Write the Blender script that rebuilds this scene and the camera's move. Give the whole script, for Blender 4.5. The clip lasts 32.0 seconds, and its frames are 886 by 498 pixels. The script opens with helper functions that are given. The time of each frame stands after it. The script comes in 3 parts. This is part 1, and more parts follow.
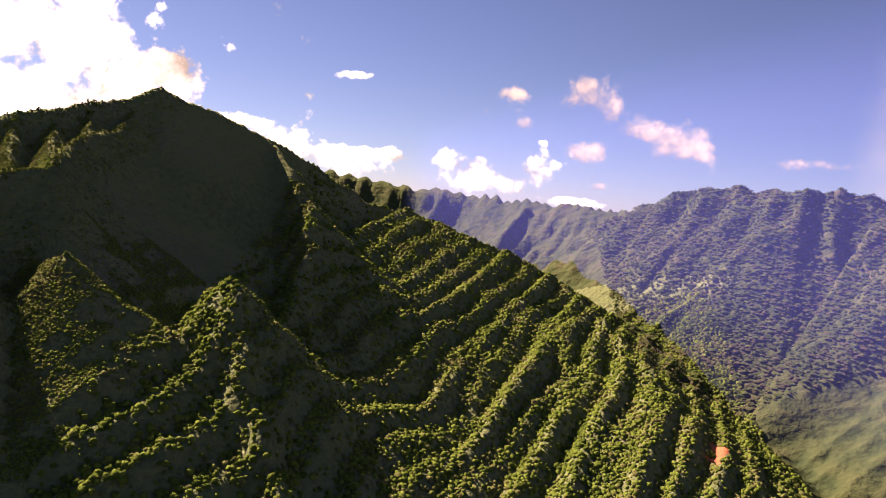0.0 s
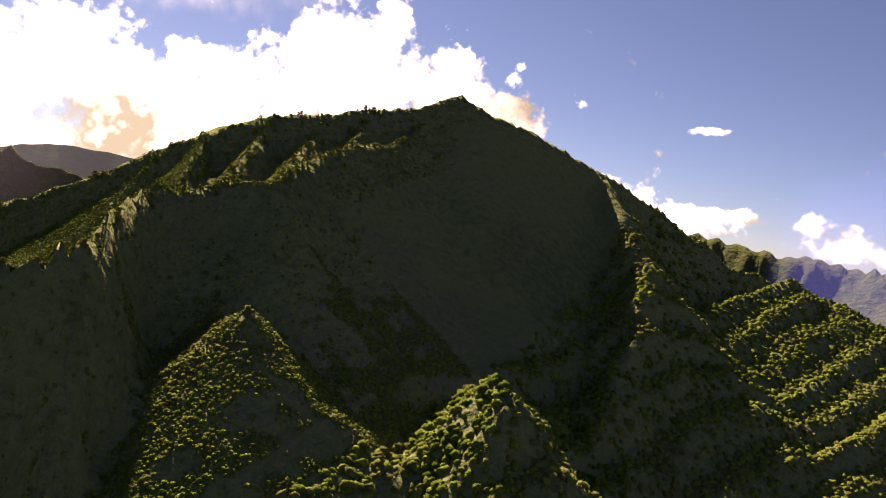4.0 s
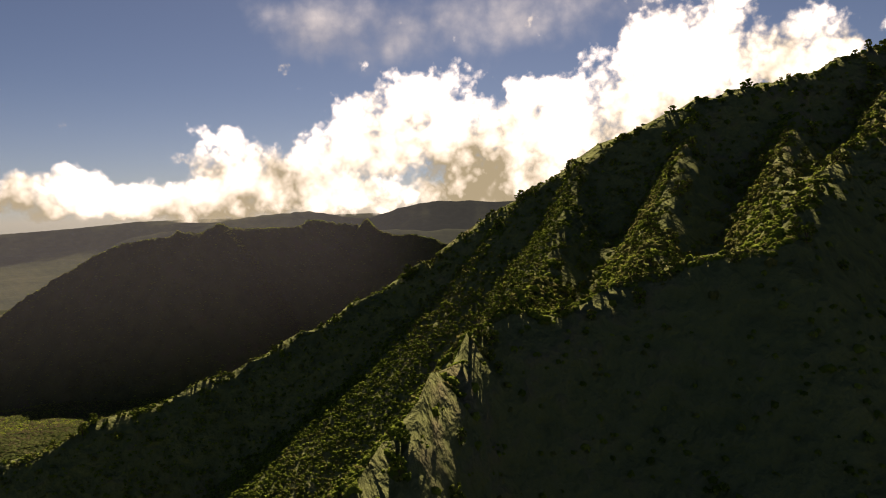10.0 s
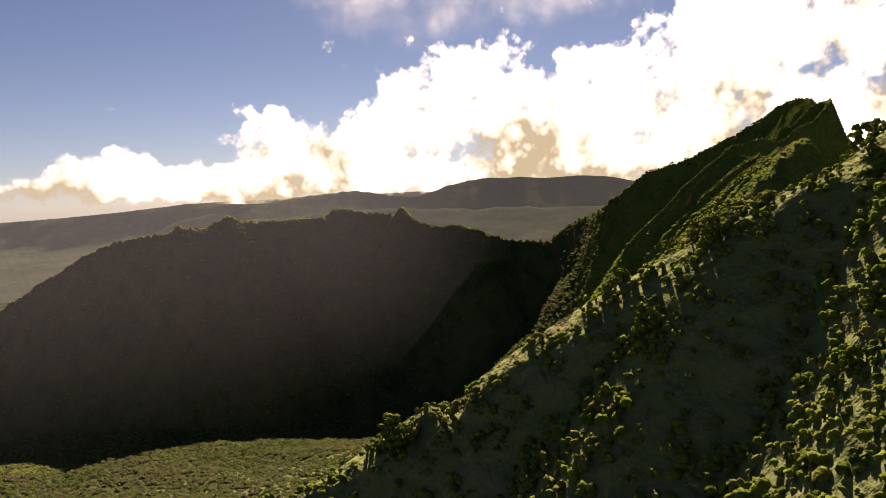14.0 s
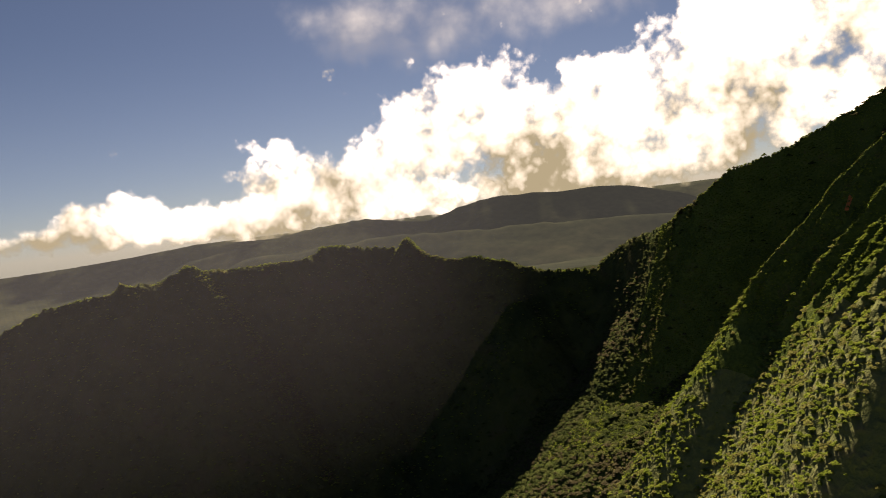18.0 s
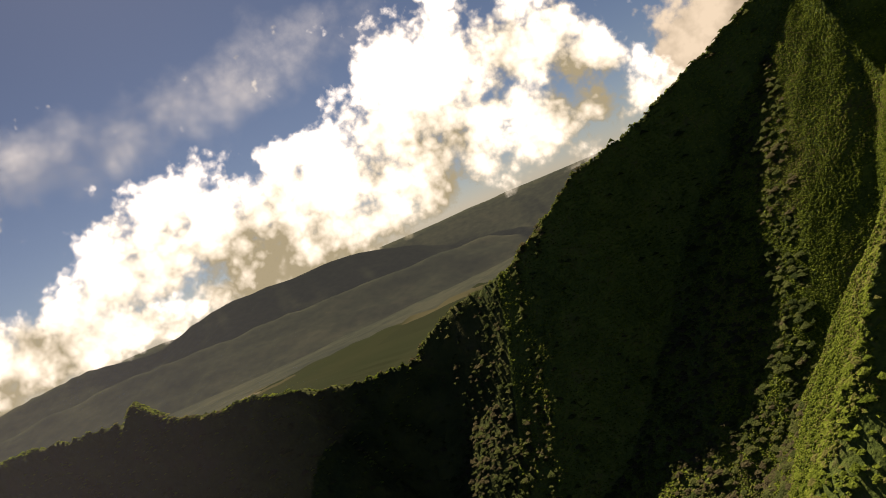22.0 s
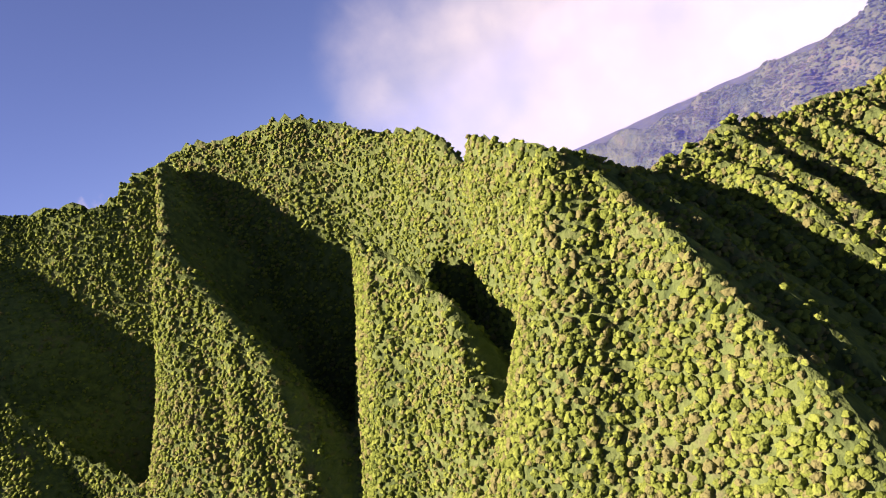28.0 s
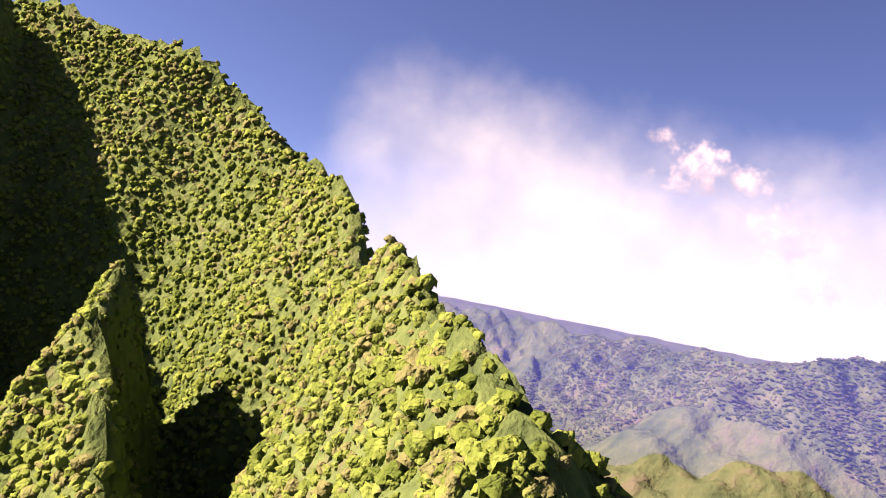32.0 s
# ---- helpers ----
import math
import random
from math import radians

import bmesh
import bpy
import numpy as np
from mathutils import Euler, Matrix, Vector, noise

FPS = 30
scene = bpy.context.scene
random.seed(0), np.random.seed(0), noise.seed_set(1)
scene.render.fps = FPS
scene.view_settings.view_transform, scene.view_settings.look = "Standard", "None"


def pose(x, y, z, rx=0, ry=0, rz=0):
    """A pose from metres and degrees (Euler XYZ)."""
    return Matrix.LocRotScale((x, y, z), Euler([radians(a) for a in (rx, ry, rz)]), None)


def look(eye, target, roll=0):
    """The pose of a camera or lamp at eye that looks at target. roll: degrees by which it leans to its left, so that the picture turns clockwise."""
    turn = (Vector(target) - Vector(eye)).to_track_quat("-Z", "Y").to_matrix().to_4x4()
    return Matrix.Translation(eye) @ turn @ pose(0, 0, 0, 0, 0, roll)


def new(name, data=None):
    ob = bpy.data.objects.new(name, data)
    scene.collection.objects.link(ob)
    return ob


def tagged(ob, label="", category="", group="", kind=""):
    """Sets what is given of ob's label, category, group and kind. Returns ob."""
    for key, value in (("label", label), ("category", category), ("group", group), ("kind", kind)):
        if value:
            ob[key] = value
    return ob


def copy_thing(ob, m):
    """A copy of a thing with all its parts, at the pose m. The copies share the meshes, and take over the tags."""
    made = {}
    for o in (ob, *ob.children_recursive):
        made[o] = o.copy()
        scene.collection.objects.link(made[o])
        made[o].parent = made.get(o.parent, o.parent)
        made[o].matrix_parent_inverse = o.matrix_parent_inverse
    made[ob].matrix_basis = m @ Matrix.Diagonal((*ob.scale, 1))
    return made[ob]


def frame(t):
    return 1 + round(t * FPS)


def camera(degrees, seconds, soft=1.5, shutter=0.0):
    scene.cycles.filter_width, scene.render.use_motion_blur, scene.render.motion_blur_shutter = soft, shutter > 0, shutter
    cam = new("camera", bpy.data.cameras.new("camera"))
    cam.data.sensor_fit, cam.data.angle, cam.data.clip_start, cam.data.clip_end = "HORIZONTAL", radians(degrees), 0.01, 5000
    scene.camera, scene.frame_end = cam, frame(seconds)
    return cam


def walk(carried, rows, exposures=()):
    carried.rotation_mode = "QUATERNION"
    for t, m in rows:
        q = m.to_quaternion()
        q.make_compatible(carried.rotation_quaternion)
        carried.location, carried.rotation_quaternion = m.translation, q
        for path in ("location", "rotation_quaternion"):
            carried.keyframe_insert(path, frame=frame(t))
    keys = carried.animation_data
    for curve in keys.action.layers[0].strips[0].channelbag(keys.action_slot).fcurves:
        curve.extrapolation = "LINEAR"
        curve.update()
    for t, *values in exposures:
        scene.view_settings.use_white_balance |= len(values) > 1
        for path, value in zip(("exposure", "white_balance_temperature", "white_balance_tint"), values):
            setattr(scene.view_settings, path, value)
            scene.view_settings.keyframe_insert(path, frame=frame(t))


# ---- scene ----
cam = camera(60.6, 32.0, soft=1.0)
# seconds, eye in metres, turn in degrees
ROWS = [
    (0.0, -0.06, 0.79, 260.01, 86.15, -5.31, 2.49),
    (0.5, -1.59, 20.08, 259.63, 86.36, -6.40, 5.18),
    (1.0, -3.55, 39.49, 259.17, 86.57, -7.30, 8.09),
    (1.5, -5.92, 58.05, 258.63, 86.74, -7.83, 11.27),
    (2.0, -8.82, 75.48, 258.02, 86.99, -8.27, 14.65),
    (2.5, -12.38, 91.50, 257.39, 87.09, -8.80, 18.09),
    (3.0, -16.68, 105.95, 256.83, 87.26, -9.35, 21.45),
    (3.5, -21.70, 118.83, 256.41, 87.32, -9.22, 24.85),
    (4.0, -27.32, 130.33, 256.16, 87.36, -8.85, 28.01),
    (4.5, -33.38, 140.77, 256.08, 87.34, -8.49, 31.11),
    (5.0, -39.78, 150.40, 256.14, 87.28, -7.85, 33.83),
    (5.5, -46.54, 159.35, 256.32, 87.22, -7.22, 36.56),
    (6.0, -53.71, 167.63, 256.57, 87.17, -6.60, 39.32),
    (6.5, -61.34, 175.23, 256.88, 87.13, -5.98, 42.10),
    (7.0, -69.46, 182.15, 257.27, 87.31, -4.80, 44.41),
    (7.5, -78.01, 188.49, 257.85, 87.37, -3.63, 46.61),
    (8.0, -86.90, 194.41, 258.67, 87.35, -2.65, 48.53),
    (8.5, -96.01, 200.13, 259.68, 87.17, -1.58, 50.23),
    (9.0, -105.21, 205.84, 260.81, 87.02, -0.41, 51.78),
    (9.5, -114.47, 211.67, 261.94, 87.00, 0.79, 53.16),
    (10.0, -123.80, 217.63, 263.05, 86.97, 2.02, 54.26),
    (10.5, -133.79, 224.15, 264.16, 86.93, 2.97, 55.11),
    (11.0, -143.36, 230.41, 265.24, 86.87, 3.58, 55.72),
    (11.5, -152.35, 236.10, 266.26, 86.79, 3.87, 56.11),
    (12.0, -160.69, 241.50, 267.20, 86.63, 3.95, 56.55),
    (12.5, -169.11, 246.99, 267.98, 86.39, 3.59, 56.95),
    (13.0, -178.74, 254.06, 268.45, 85.92, 3.12, 57.34),
    (13.5, -188.66, 262.96, 268.64, 85.57, 2.98, 57.63),
    (14.0, -198.54, 272.51, 268.72, 85.36, 2.99, 57.97),
    (14.5, -208.51, 280.75, 269.04, 85.08, 2.92, 57.82),
    (15.0, -218.79, 288.04, 269.46, 84.80, 2.79, 57.55),
    (15.5, -229.38, 294.82, 269.76, 84.57, 2.68, 57.32),
    (16.0, -240.03, 301.49, 269.92, 84.97, 2.28, 58.12),
    (16.5, -250.80, 307.85, 269.91, 85.38, 3.16, 58.66),
    (17.0, -261.65, 313.87, 269.78, 85.94, 4.38, 58.96),
    (17.5, -272.60, 319.56, 269.62, 86.47, 5.59, 59.17),
    (18.0, -283.71, 325.03, 269.52, 87.08, 7.17, 58.84),
    (18.5, -295.09, 330.43, 269.58, 87.59, 8.88, 58.13),
    (19.0, -306.81, 336.03, 269.86, 88.00, 10.74, 56.83),
    (19.5, -318.87, 342.11, 270.38, 88.31, 12.83, 54.91),
    (20.0, -331.14, 348.90, 271.08, 88.29, 15.00, 52.40),
    (20.5, -343.44, 356.51, 271.88, 88.20, 17.17, 49.40),
    (21.0, -355.50, 364.93, 272.71, 88.13, 19.29, 45.98),
    (21.5, -367.14, 374.09, 273.55, 87.91, 21.50, 42.04),
    (22.0, -378.19, 383.84, 274.41, 87.56, 23.53, 37.67),
    (22.5, -388.48, 394.05, 275.34, 87.19, 25.59, 32.82),
    (23.0, -397.70, 404.57, 276.25, 86.94, 27.39, 27.49),
    (23.5, -405.58, 415.24, 277.03, 86.40, 28.44, 21.37),
    (24.0, -411.96, 425.81, 277.58, 86.11, 28.60, 15.06),
    (24.5, -416.26, 436.13, 277.81, 85.99, 28.86, 8.20),
    (25.0, -418.71, 445.73, 277.48, 86.19, 28.77, 0.94),
    (25.5, -420.91, 454.82, 276.95, 86.22, 28.02, -7.17),
    (26.0, -421.97, 462.68, 276.51, 86.45, 26.84, -15.31),
    (26.5, -421.56, 468.97, 276.39, 86.81, 25.87, -22.63),
    (27.0, -419.68, 473.99, 276.59, 86.93, 25.21, -28.96),
    (27.5, -416.65, 478.02, 276.95, 86.81, 24.77, -34.30),
    (28.0, -412.97, 481.30, 277.29, 86.66, 24.30, -38.72),
    (28.5, -409.21, 484.05, 277.46, 86.74, 23.29, -42.36),
    (29.0, -405.83, 486.41, 277.46, 87.20, 21.02, -45.29),
    (29.5, -403.04, 488.40, 277.50, 87.92, 16.57, -47.57),
    (30.0, -400.84, 490.14, 278.01, 88.48, 10.72, -49.25),
    (30.5, -398.78, 491.88, 278.64, 89.17, 4.55, -49.83),
    (31.0, -396.71, 494.03, 279.10, 90.38, -1.39, -48.97),
    (31.5, -394.44, 497.66, 279.31, 91.93, -6.71, -47.19),
    (32.0, -392.54, 501.84, 279.63, 93.23, -11.02, -44.77),
]
EXPOSURES = [(0.0, 2.1, 7100, 46), (4.5, 1.95, 7600, 38), (9.0, 0.95, 7800, 24), (13.0, 1.6, 7800, 30), (16.0, 1.45, 7800, 28), (20.0, 0.95, 7900, 20), (23.0, 1.0, 7400, 22), (24.0, 0.85, 7100, 28), (25.0, 1.1, 6900, 40), (26.0, 1.45, 6500, 50), (29.0, 2.5, 6450, 50), (32.0, 2.5, 6550, 50)]
walk(cam, [(t, pose(x, y, z, rx, ry, rz)) for t, x, y, z, rx, ry, rz in ROWS], EXPOSURES)

# ---- light ----
SUN_AZ, SUN_EL = 53.0, 37.5      # degrees left of +y, degrees above the horizon
world = bpy.data.worlds.new("sky")
scene.world = world
world.use_nodes = True
wn, wl = world.node_tree.nodes, world.node_tree.links
sky = wn.new("ShaderNodeTexSky")
sky.sky_type, sky.sun_disc = "NISHITA", False
sky.sun_elevation, sky.sun_rotation = radians(SUN_EL), radians(-SUN_AZ)
sky.altitude, sky.air_density, sky.dust_density, sky.ozone_density = 1500, 0.8, 0.45, 4.0
wn["Background"].inputs["Strength"].default_value = 0.0235
wl.new(sky.outputs[0], wn["Background"].inputs["Color"])
sun = new("sun", bpy.data.lights.new("sun", "SUN"))
sun.data.energy, sun.data.angle, sun.data.color = 5.0, radians(0.6), (1.0, 0.9, 0.72)
sun_way = Vector((-math.sin(radians(SUN_AZ)) * math.cos(radians(SUN_EL)), math.cos(radians(SUN_AZ)) * math.cos(radians(SUN_EL)), math.sin(radians(SUN_EL))))
sun.matrix_world = look(sun_way * 100, (0, 0, 0))


# ---- materials ----
def material(name, base, rough=0.9):
    m = bpy.data.materials.new(name)
    m.use_nodes = True
    b = m.node_tree.nodes["Principled BSDF"]
    b.inputs["Base Color"].default_value = (*base, 1)
    b.inputs["Roughness"].default_value = rough
    b.inputs["Specular IOR Level"].default_value = 0.0
    return m


def mottled(name, cols, scales, rough=0.9, bump=0.0):
    """A material whose colour wanders through cols by noise at two scales."""
    m = material(name, cols[0], rough)
    n, l = m.node_tree.nodes, m.node_tree.links
    geo = n.new("ShaderNodeNewGeometry")
    a, b = n.new("ShaderNodeTexNoise"), n.new("ShaderNodeTexNoise")
    for tex, s in ((a, scales[0]), (b, scales[1])):
        tex.inputs["Scale"].default_value, tex.inputs["Detail"].default_value = s, 6
        l.new(geo.outputs["Position"], tex.inputs["Vector"])
    mix = n.new("ShaderNodeMath")
    mix.operation = "ADD"
    l.new(a.outputs["Fac"], mix.inputs[0]), l.new(b.outputs["Fac"], mix.inputs[1])
    half = n.new("ShaderNodeMath")
    half.operation = "MULTIPLY"
    half.inputs[1].default_value = 0.5
    l.new(mix.outputs[0], half.inputs[0])
    ramp = n.new("ShaderNodeValToRGB")
    e = ramp.color_ramp.elements
    while len(e) < len(cols):
        e.new(0.5)
    for i, c in enumerate(cols):
        e[i].position, e[i].color = 0.36 + 0.28 * i / (len(cols) - 1), (*c, 1)
    l.new(half.outputs[0], ramp.inputs[0])
    l.new(ramp.outputs[0], n["Principled BSDF"].inputs["Base Color"])
    if bump:
        bp = n.new("ShaderNodeBump")
        bp.inputs["Strength"].default_value, bp.inputs["Distance"].default_value = 1.0, bump
        l.new(b.outputs["Fac"], bp.inputs["Height"])
        l.new(bp.outputs[0], n["Principled BSDF"].inputs["Normal"])
    return m


SLOPE = mottled("slope_undergrowth", [(0.085, 0.1, 0.045), (0.105, 0.125, 0.052), (0.12, 0.138, 0.058), (0.13, 0.125, 0.07)], (0.02, 0.35), bump=2.5)
FOREST = mottled("far_forest_cover", [(0.026, 0.038, 0.017), (0.04, 0.052, 0.021), (0.055, 0.064, 0.026), (0.066, 0.06, 0.034)], (0.012, 0.09), bump=6.0)
WALL_GREEN = mottled("wall_undergrowth", [(0.038, 0.058, 0.018), (0.055, 0.08, 0.022), (0.075, 0.105, 0.028), (0.08, 0.085, 0.036)], (0.12, 1.3), bump=0.5)
RED_EARTH = mottled("red_earth", [(0.30, 0.09, 0.04), (0.38, 0.13, 0.06), (0.25, 0.10, 0.05)], (0.2, 1.5), bump=0.4)
FAR = mottled("far_slope_haze_glow", [(0.016, 0.02, 0.013), (0.026, 0.031, 0.018), (0.04, 0.042, 0.025)], (0.004, 0.03))
# faint even emission stands in for the haze of distance
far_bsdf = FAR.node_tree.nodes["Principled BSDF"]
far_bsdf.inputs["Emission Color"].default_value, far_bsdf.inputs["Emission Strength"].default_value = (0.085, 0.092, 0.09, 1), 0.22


def foliage(name, cols):
    """Leaves: a colour for each clump, part of the light passing through."""
    m = material(name, cols[0], 0.75)
    n, l = m.node_tree.nodes, m.node_tree.links
    geo = n.new("ShaderNodeNewGeometry")
    tex = n.new("ShaderNodeTexNoise")
    tex.inputs["Scale"].default_value, tex.inputs["Detail"].default_value = 0.03, 4
    l.new(geo.outputs["Position"], tex.inputs["Vector"])
    fine = n.new("ShaderNodeTexNoise")
    fine.inputs["Scale"].default_value, fine.inputs["Detail"].default_value = 2.5, 3
    l.new(geo.outputs["Position"], fine.inputs["Vector"])
    add = n.new("ShaderNodeMath")
    add.operation = "MULTIPLY_ADD"
    add.inputs[1].default_value = 0.45
    l.new(geo.outputs["Random Per Island"], add.inputs[0]), l.new(tex.outputs["Fac"], add.inputs[2])
    add2 = n.new("ShaderNodeMath")
    add2.operation = "MULTIPLY_ADD"
    add2.inputs[1].default_value = 0.3
    l.new(fine.outputs["Fac"], add2.inputs[0]), l.new(add.outputs[0], add2.inputs[2])
    ramp = n.new("ShaderNodeValToRGB")
    e = ramp.color_ramp.elements
    while len(e) < len(cols):
        e.new(0.5)
    for i, c in enumerate(cols):
        e[i].position, e[i].color = 0.5 + 0.75 * i / len(cols), (*c, 1)
    l.new(add2.outputs[0], ramp.inputs[0])
    b = n["Principled BSDF"]
    l.new(ramp.outputs[0], b.inputs["Base Color"])
    bump = n.new("ShaderNodeBump")
    bump.inputs["Strength"].default_value, bump.inputs["Distance"].default_value = 1.0, 0.5
    l.new(fine.outputs["Fac"], bump.inputs["Height"])
    l.new(bump.outputs[0], b.inputs["Normal"])
    tr = n.new("ShaderNodeBsdfTranslucent")
    l.new(ramp.outputs[0], tr.inputs["Color"])
    mix = n.new("ShaderNodeMixShader")
    mix.inputs[0].default_value = 0.25
    l.new(b.outputs[0], mix.inputs[1]), l.new(tr.outputs[0], mix.inputs[2])
    l.new(mix.outputs[0], n["Material Output"].inputs["Surface"])
    return m


LEAVES = foliage("shrub_leaves", [(0.05, 0.08, 0.014), (0.08, 0.115, 0.018), (0.11, 0.15, 0.024), (0.15, 0.2, 0.032), (0.125, 0.13, 0.042)])
DARK_LEAVES = foliage("forest_leaves", [(0.026, 0.04, 0.015), (0.038, 0.054, 0.018), (0.054, 0.07, 0.024), (0.08, 0.098, 0.032), (0.07, 0.065, 0.036)])


def cloud_material(name, bright, dim, soft, grain=1.0, ragged=2.0):
    """Cloud: noise eats the edges of the cover, dim towards the base."""
    m = bpy.data.materials.new(name)
    m.use_nodes = True
    n, l = m.node_tree.nodes, m.node_tree.links
    n.remove(n["Principled BSDF"])
    geo = n.new("ShaderNodeNewGeometry")

    def noise_tex(scale, detail, rough):
        tex = n.new("ShaderNodeTexNoise")
        tex.inputs["Scale"].default_value, tex.inputs["Detail"].default_value, tex.inputs["Roughness"].default_value = scale, detail, rough
        l.new(geo.outputs["Position"], tex.inputs["Vector"])
        return tex.outputs["Fac"]

    def calc(op, a, b, c=None):
        k = n.new("ShaderNodeMath")
        k.operation = op
        for slot, v in zip(k.inputs, (a, b, c)):
            if v is None:
                continue
            if isinstance(v, (int, float)):
                slot.default_value = v
            else:
                l.new(v, slot)
        return k.outputs[0]

    def attr(key):
        a = n.new("ShaderNodeAttribute")
        a.attribute_name = key
        return a.outputs["Fac"]

    def lobes(scale):
        tex = n.new("ShaderNodeTexVoronoi")
        tex.feature, tex.inputs["Scale"].default_value, tex.inputs["Smoothness"].default_value = "SMOOTH_F1", scale, 0.35
        l.new(warped.outputs[0], tex.inputs["Vector"])
        return calc("SUBTRACT", 0.55, tex.outputs["Distance"])

    warp = n.new("ShaderNodeTexNoise")
    warp.inputs["Scale"].default_value, warp.inputs["Detail"].default_value = 0.01 * grain, 3
    l.new(geo.outputs["Position"], warp.inputs["Vector"])
    warped = n.new("ShaderNodeVectorMath")
    warped.operation = "MULTIPLY_ADD"
    warped.inputs[1].default_value = (60 / grain,) * 3
    l.new(warp.outputs["Color"], warped.inputs[0]), l.new(geo.outputs["Position"], warped.inputs[2])
    edge = noise_tex(0.006 * grain, 13, 0.6)
    big = noise_tex(0.0022 * grain, 5, 0.5)
    puff = calc("ADD", lobes(0.0042 * grain), calc("ADD", calc("MULTIPLY", lobes(0.011 * grain), 0.55), calc("MULTIPLY", lobes(0.028 * grain), 0.3)))
    rough = calc("ADD", calc("MULTIPLY_ADD", edge, 0.75 * ragged, -0.375 * ragged), calc("MULTIPLY", puff, 0.36 * ragged))
    dens = calc("ADD", attr("cover"), calc("ADD", rough, 0.1 * ragged - 0.08))
    alpha = n.new("ShaderNodeMapRange")
    alpha.interpolation_type = "SMOOTHSTEP"
    alpha.inputs["From Min"].default_value, alpha.inputs["From Max"].default_value = 0.12, 0.12 + soft
    l.new(dens, alpha.inputs["Value"])
    shade = calc("ADD", calc("MULTIPLY_ADD", big, 3.0, -1.5), calc("MULTIPLY_ADD", puff, 0.7, -0.1))
    lit = calc("MULTIPLY_ADD", calc("ADD", attr("lift"), calc("ADD", shade, calc("MULTIPLY_ADD", edge, 1.0, -0.5))), 0.6, 0.03)
    ramp = n.new("ShaderNodeValToRGB")
    e = ramp.color_ramp.elements
    e.new(0.5)
    e[0].position, e[0].color = 0.02, (*dim, 1)
    e[1].position, e[1].color = 0.32, (*[0.5 * (p + q) for p, q in zip(dim, bright)], 1)
    e[2].position, e[2].color = 0.6, (*bright, 1)
    l.new(lit, ramp.inputs[0])
    em = n.new("ShaderNodeEmission")
    l.new(ramp.outputs[0], em.inputs["Color"])
    em.inputs["Strength"].default_value = 1.15
    tr = n.new("ShaderNodeBsdfTransparent")
    mix = n.new("ShaderNodeMixShader")
    l.new(alpha.outputs[0], mix.inputs[0]), l.new(tr.outputs[0], mix.inputs[1]), l.new(em.outputs[0], mix.inputs[2])
    l.new(mix.outputs[0], n["Material Output"].inputs["Surface"])
    return m


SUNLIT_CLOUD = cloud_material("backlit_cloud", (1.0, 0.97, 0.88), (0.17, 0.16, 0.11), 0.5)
VEIL_CLOUD = cloud_material("thin_veil", (0.56, 0.55, 0.5), (0.34, 0.33, 0.29), 2.4, 0.5, 2.0)
HAZE_CLOUD = cloud_material("cream_haze", (0.215, 0.212, 0.16), (0.2, 0.2, 0.155), 0.9, 0.25, 0.5)
SUMMIT_CLOUD = cloud_material("summit_cloud", (0.36, 0.325, 0.26), (0.13, 0.115, 0.085), 0.45, 5.0)
PALE_CLOUD = cloud_material("pale_cloud", (0.25, 0.21, 0.165), (0.125, 0.113, 0.106), 0.7)


def field_material():
    """Fields: cells of their own colour, with dark woods between."""
    m = material("field_patchwork", (0.1, 0.12, 0.06))
    n, l = m.node_tree.nodes, m.node_tree.links
    geo = n.new("ShaderNodeNewGeometry")
    cell = n.new("ShaderNodeTexVoronoi")
    cell.inputs["Scale"].default_value = 0.0055
    l.new(geo.outputs["Position"], cell.inputs["Vector"])
    woods = n.new("ShaderNodeTexNoise")
    woods.inputs["Scale"].default_value, woods.inputs["Detail"].default_value = 0.0022, 8
    l.new(geo.outputs["Position"], woods.inputs["Vector"])
    sep = n.new("ShaderNodeSeparateColor")
    l.new(cell.outputs["Color"], sep.inputs[0])
    ramp = n.new("ShaderNodeValToRGB")
    e = ramp.color_ramp.elements
    for p in (0.35, 0.6, 0.85):
        e.new(p)
    for k, c in enumerate(((0.02, 0.026, 0.016), (0.03, 0.036, 0.02), (0.045, 0.047, 0.026), (0.07, 0.068, 0.042), (0.11, 0.10, 0.07))):
        e[k].color = (*c, 1)
    l.new(sep.outputs[0], ramp.inputs[0])
    edge = n.new("ShaderNodeValToRGB")
    edge.color_ramp.elements[0].position, edge.color_ramp.elements[1].position = 0.46, 0.54
    l.new(woods.outputs["Fac"], edge.inputs[0])
    mix = n.new("ShaderNodeMix")
    mix.data_type = "RGBA"
    l.new(edge.outputs[0], mix.inputs[0])
    mix.inputs[6].default_value = (0.025, 0.032, 0.018, 1)
    l.new(ramp.outputs[0], mix.inputs[7])
    l.new(mix.outputs[2], n["Principled BSDF"].inputs["Base Color"])
    return m


FIELDS = field_material()

# ---- terrain ----
EYE = 260.0
# each ridge: slope of the sides, depth over which they flatten, gully depth, (x, y, z over the first eye)
RIDGES = []


def ridge(name, slope, deep, gully, *pts):
    """A ridge line that the ground falls away from on both sides."""
    RIDGES.append((name, slope, deep, gully, pts))


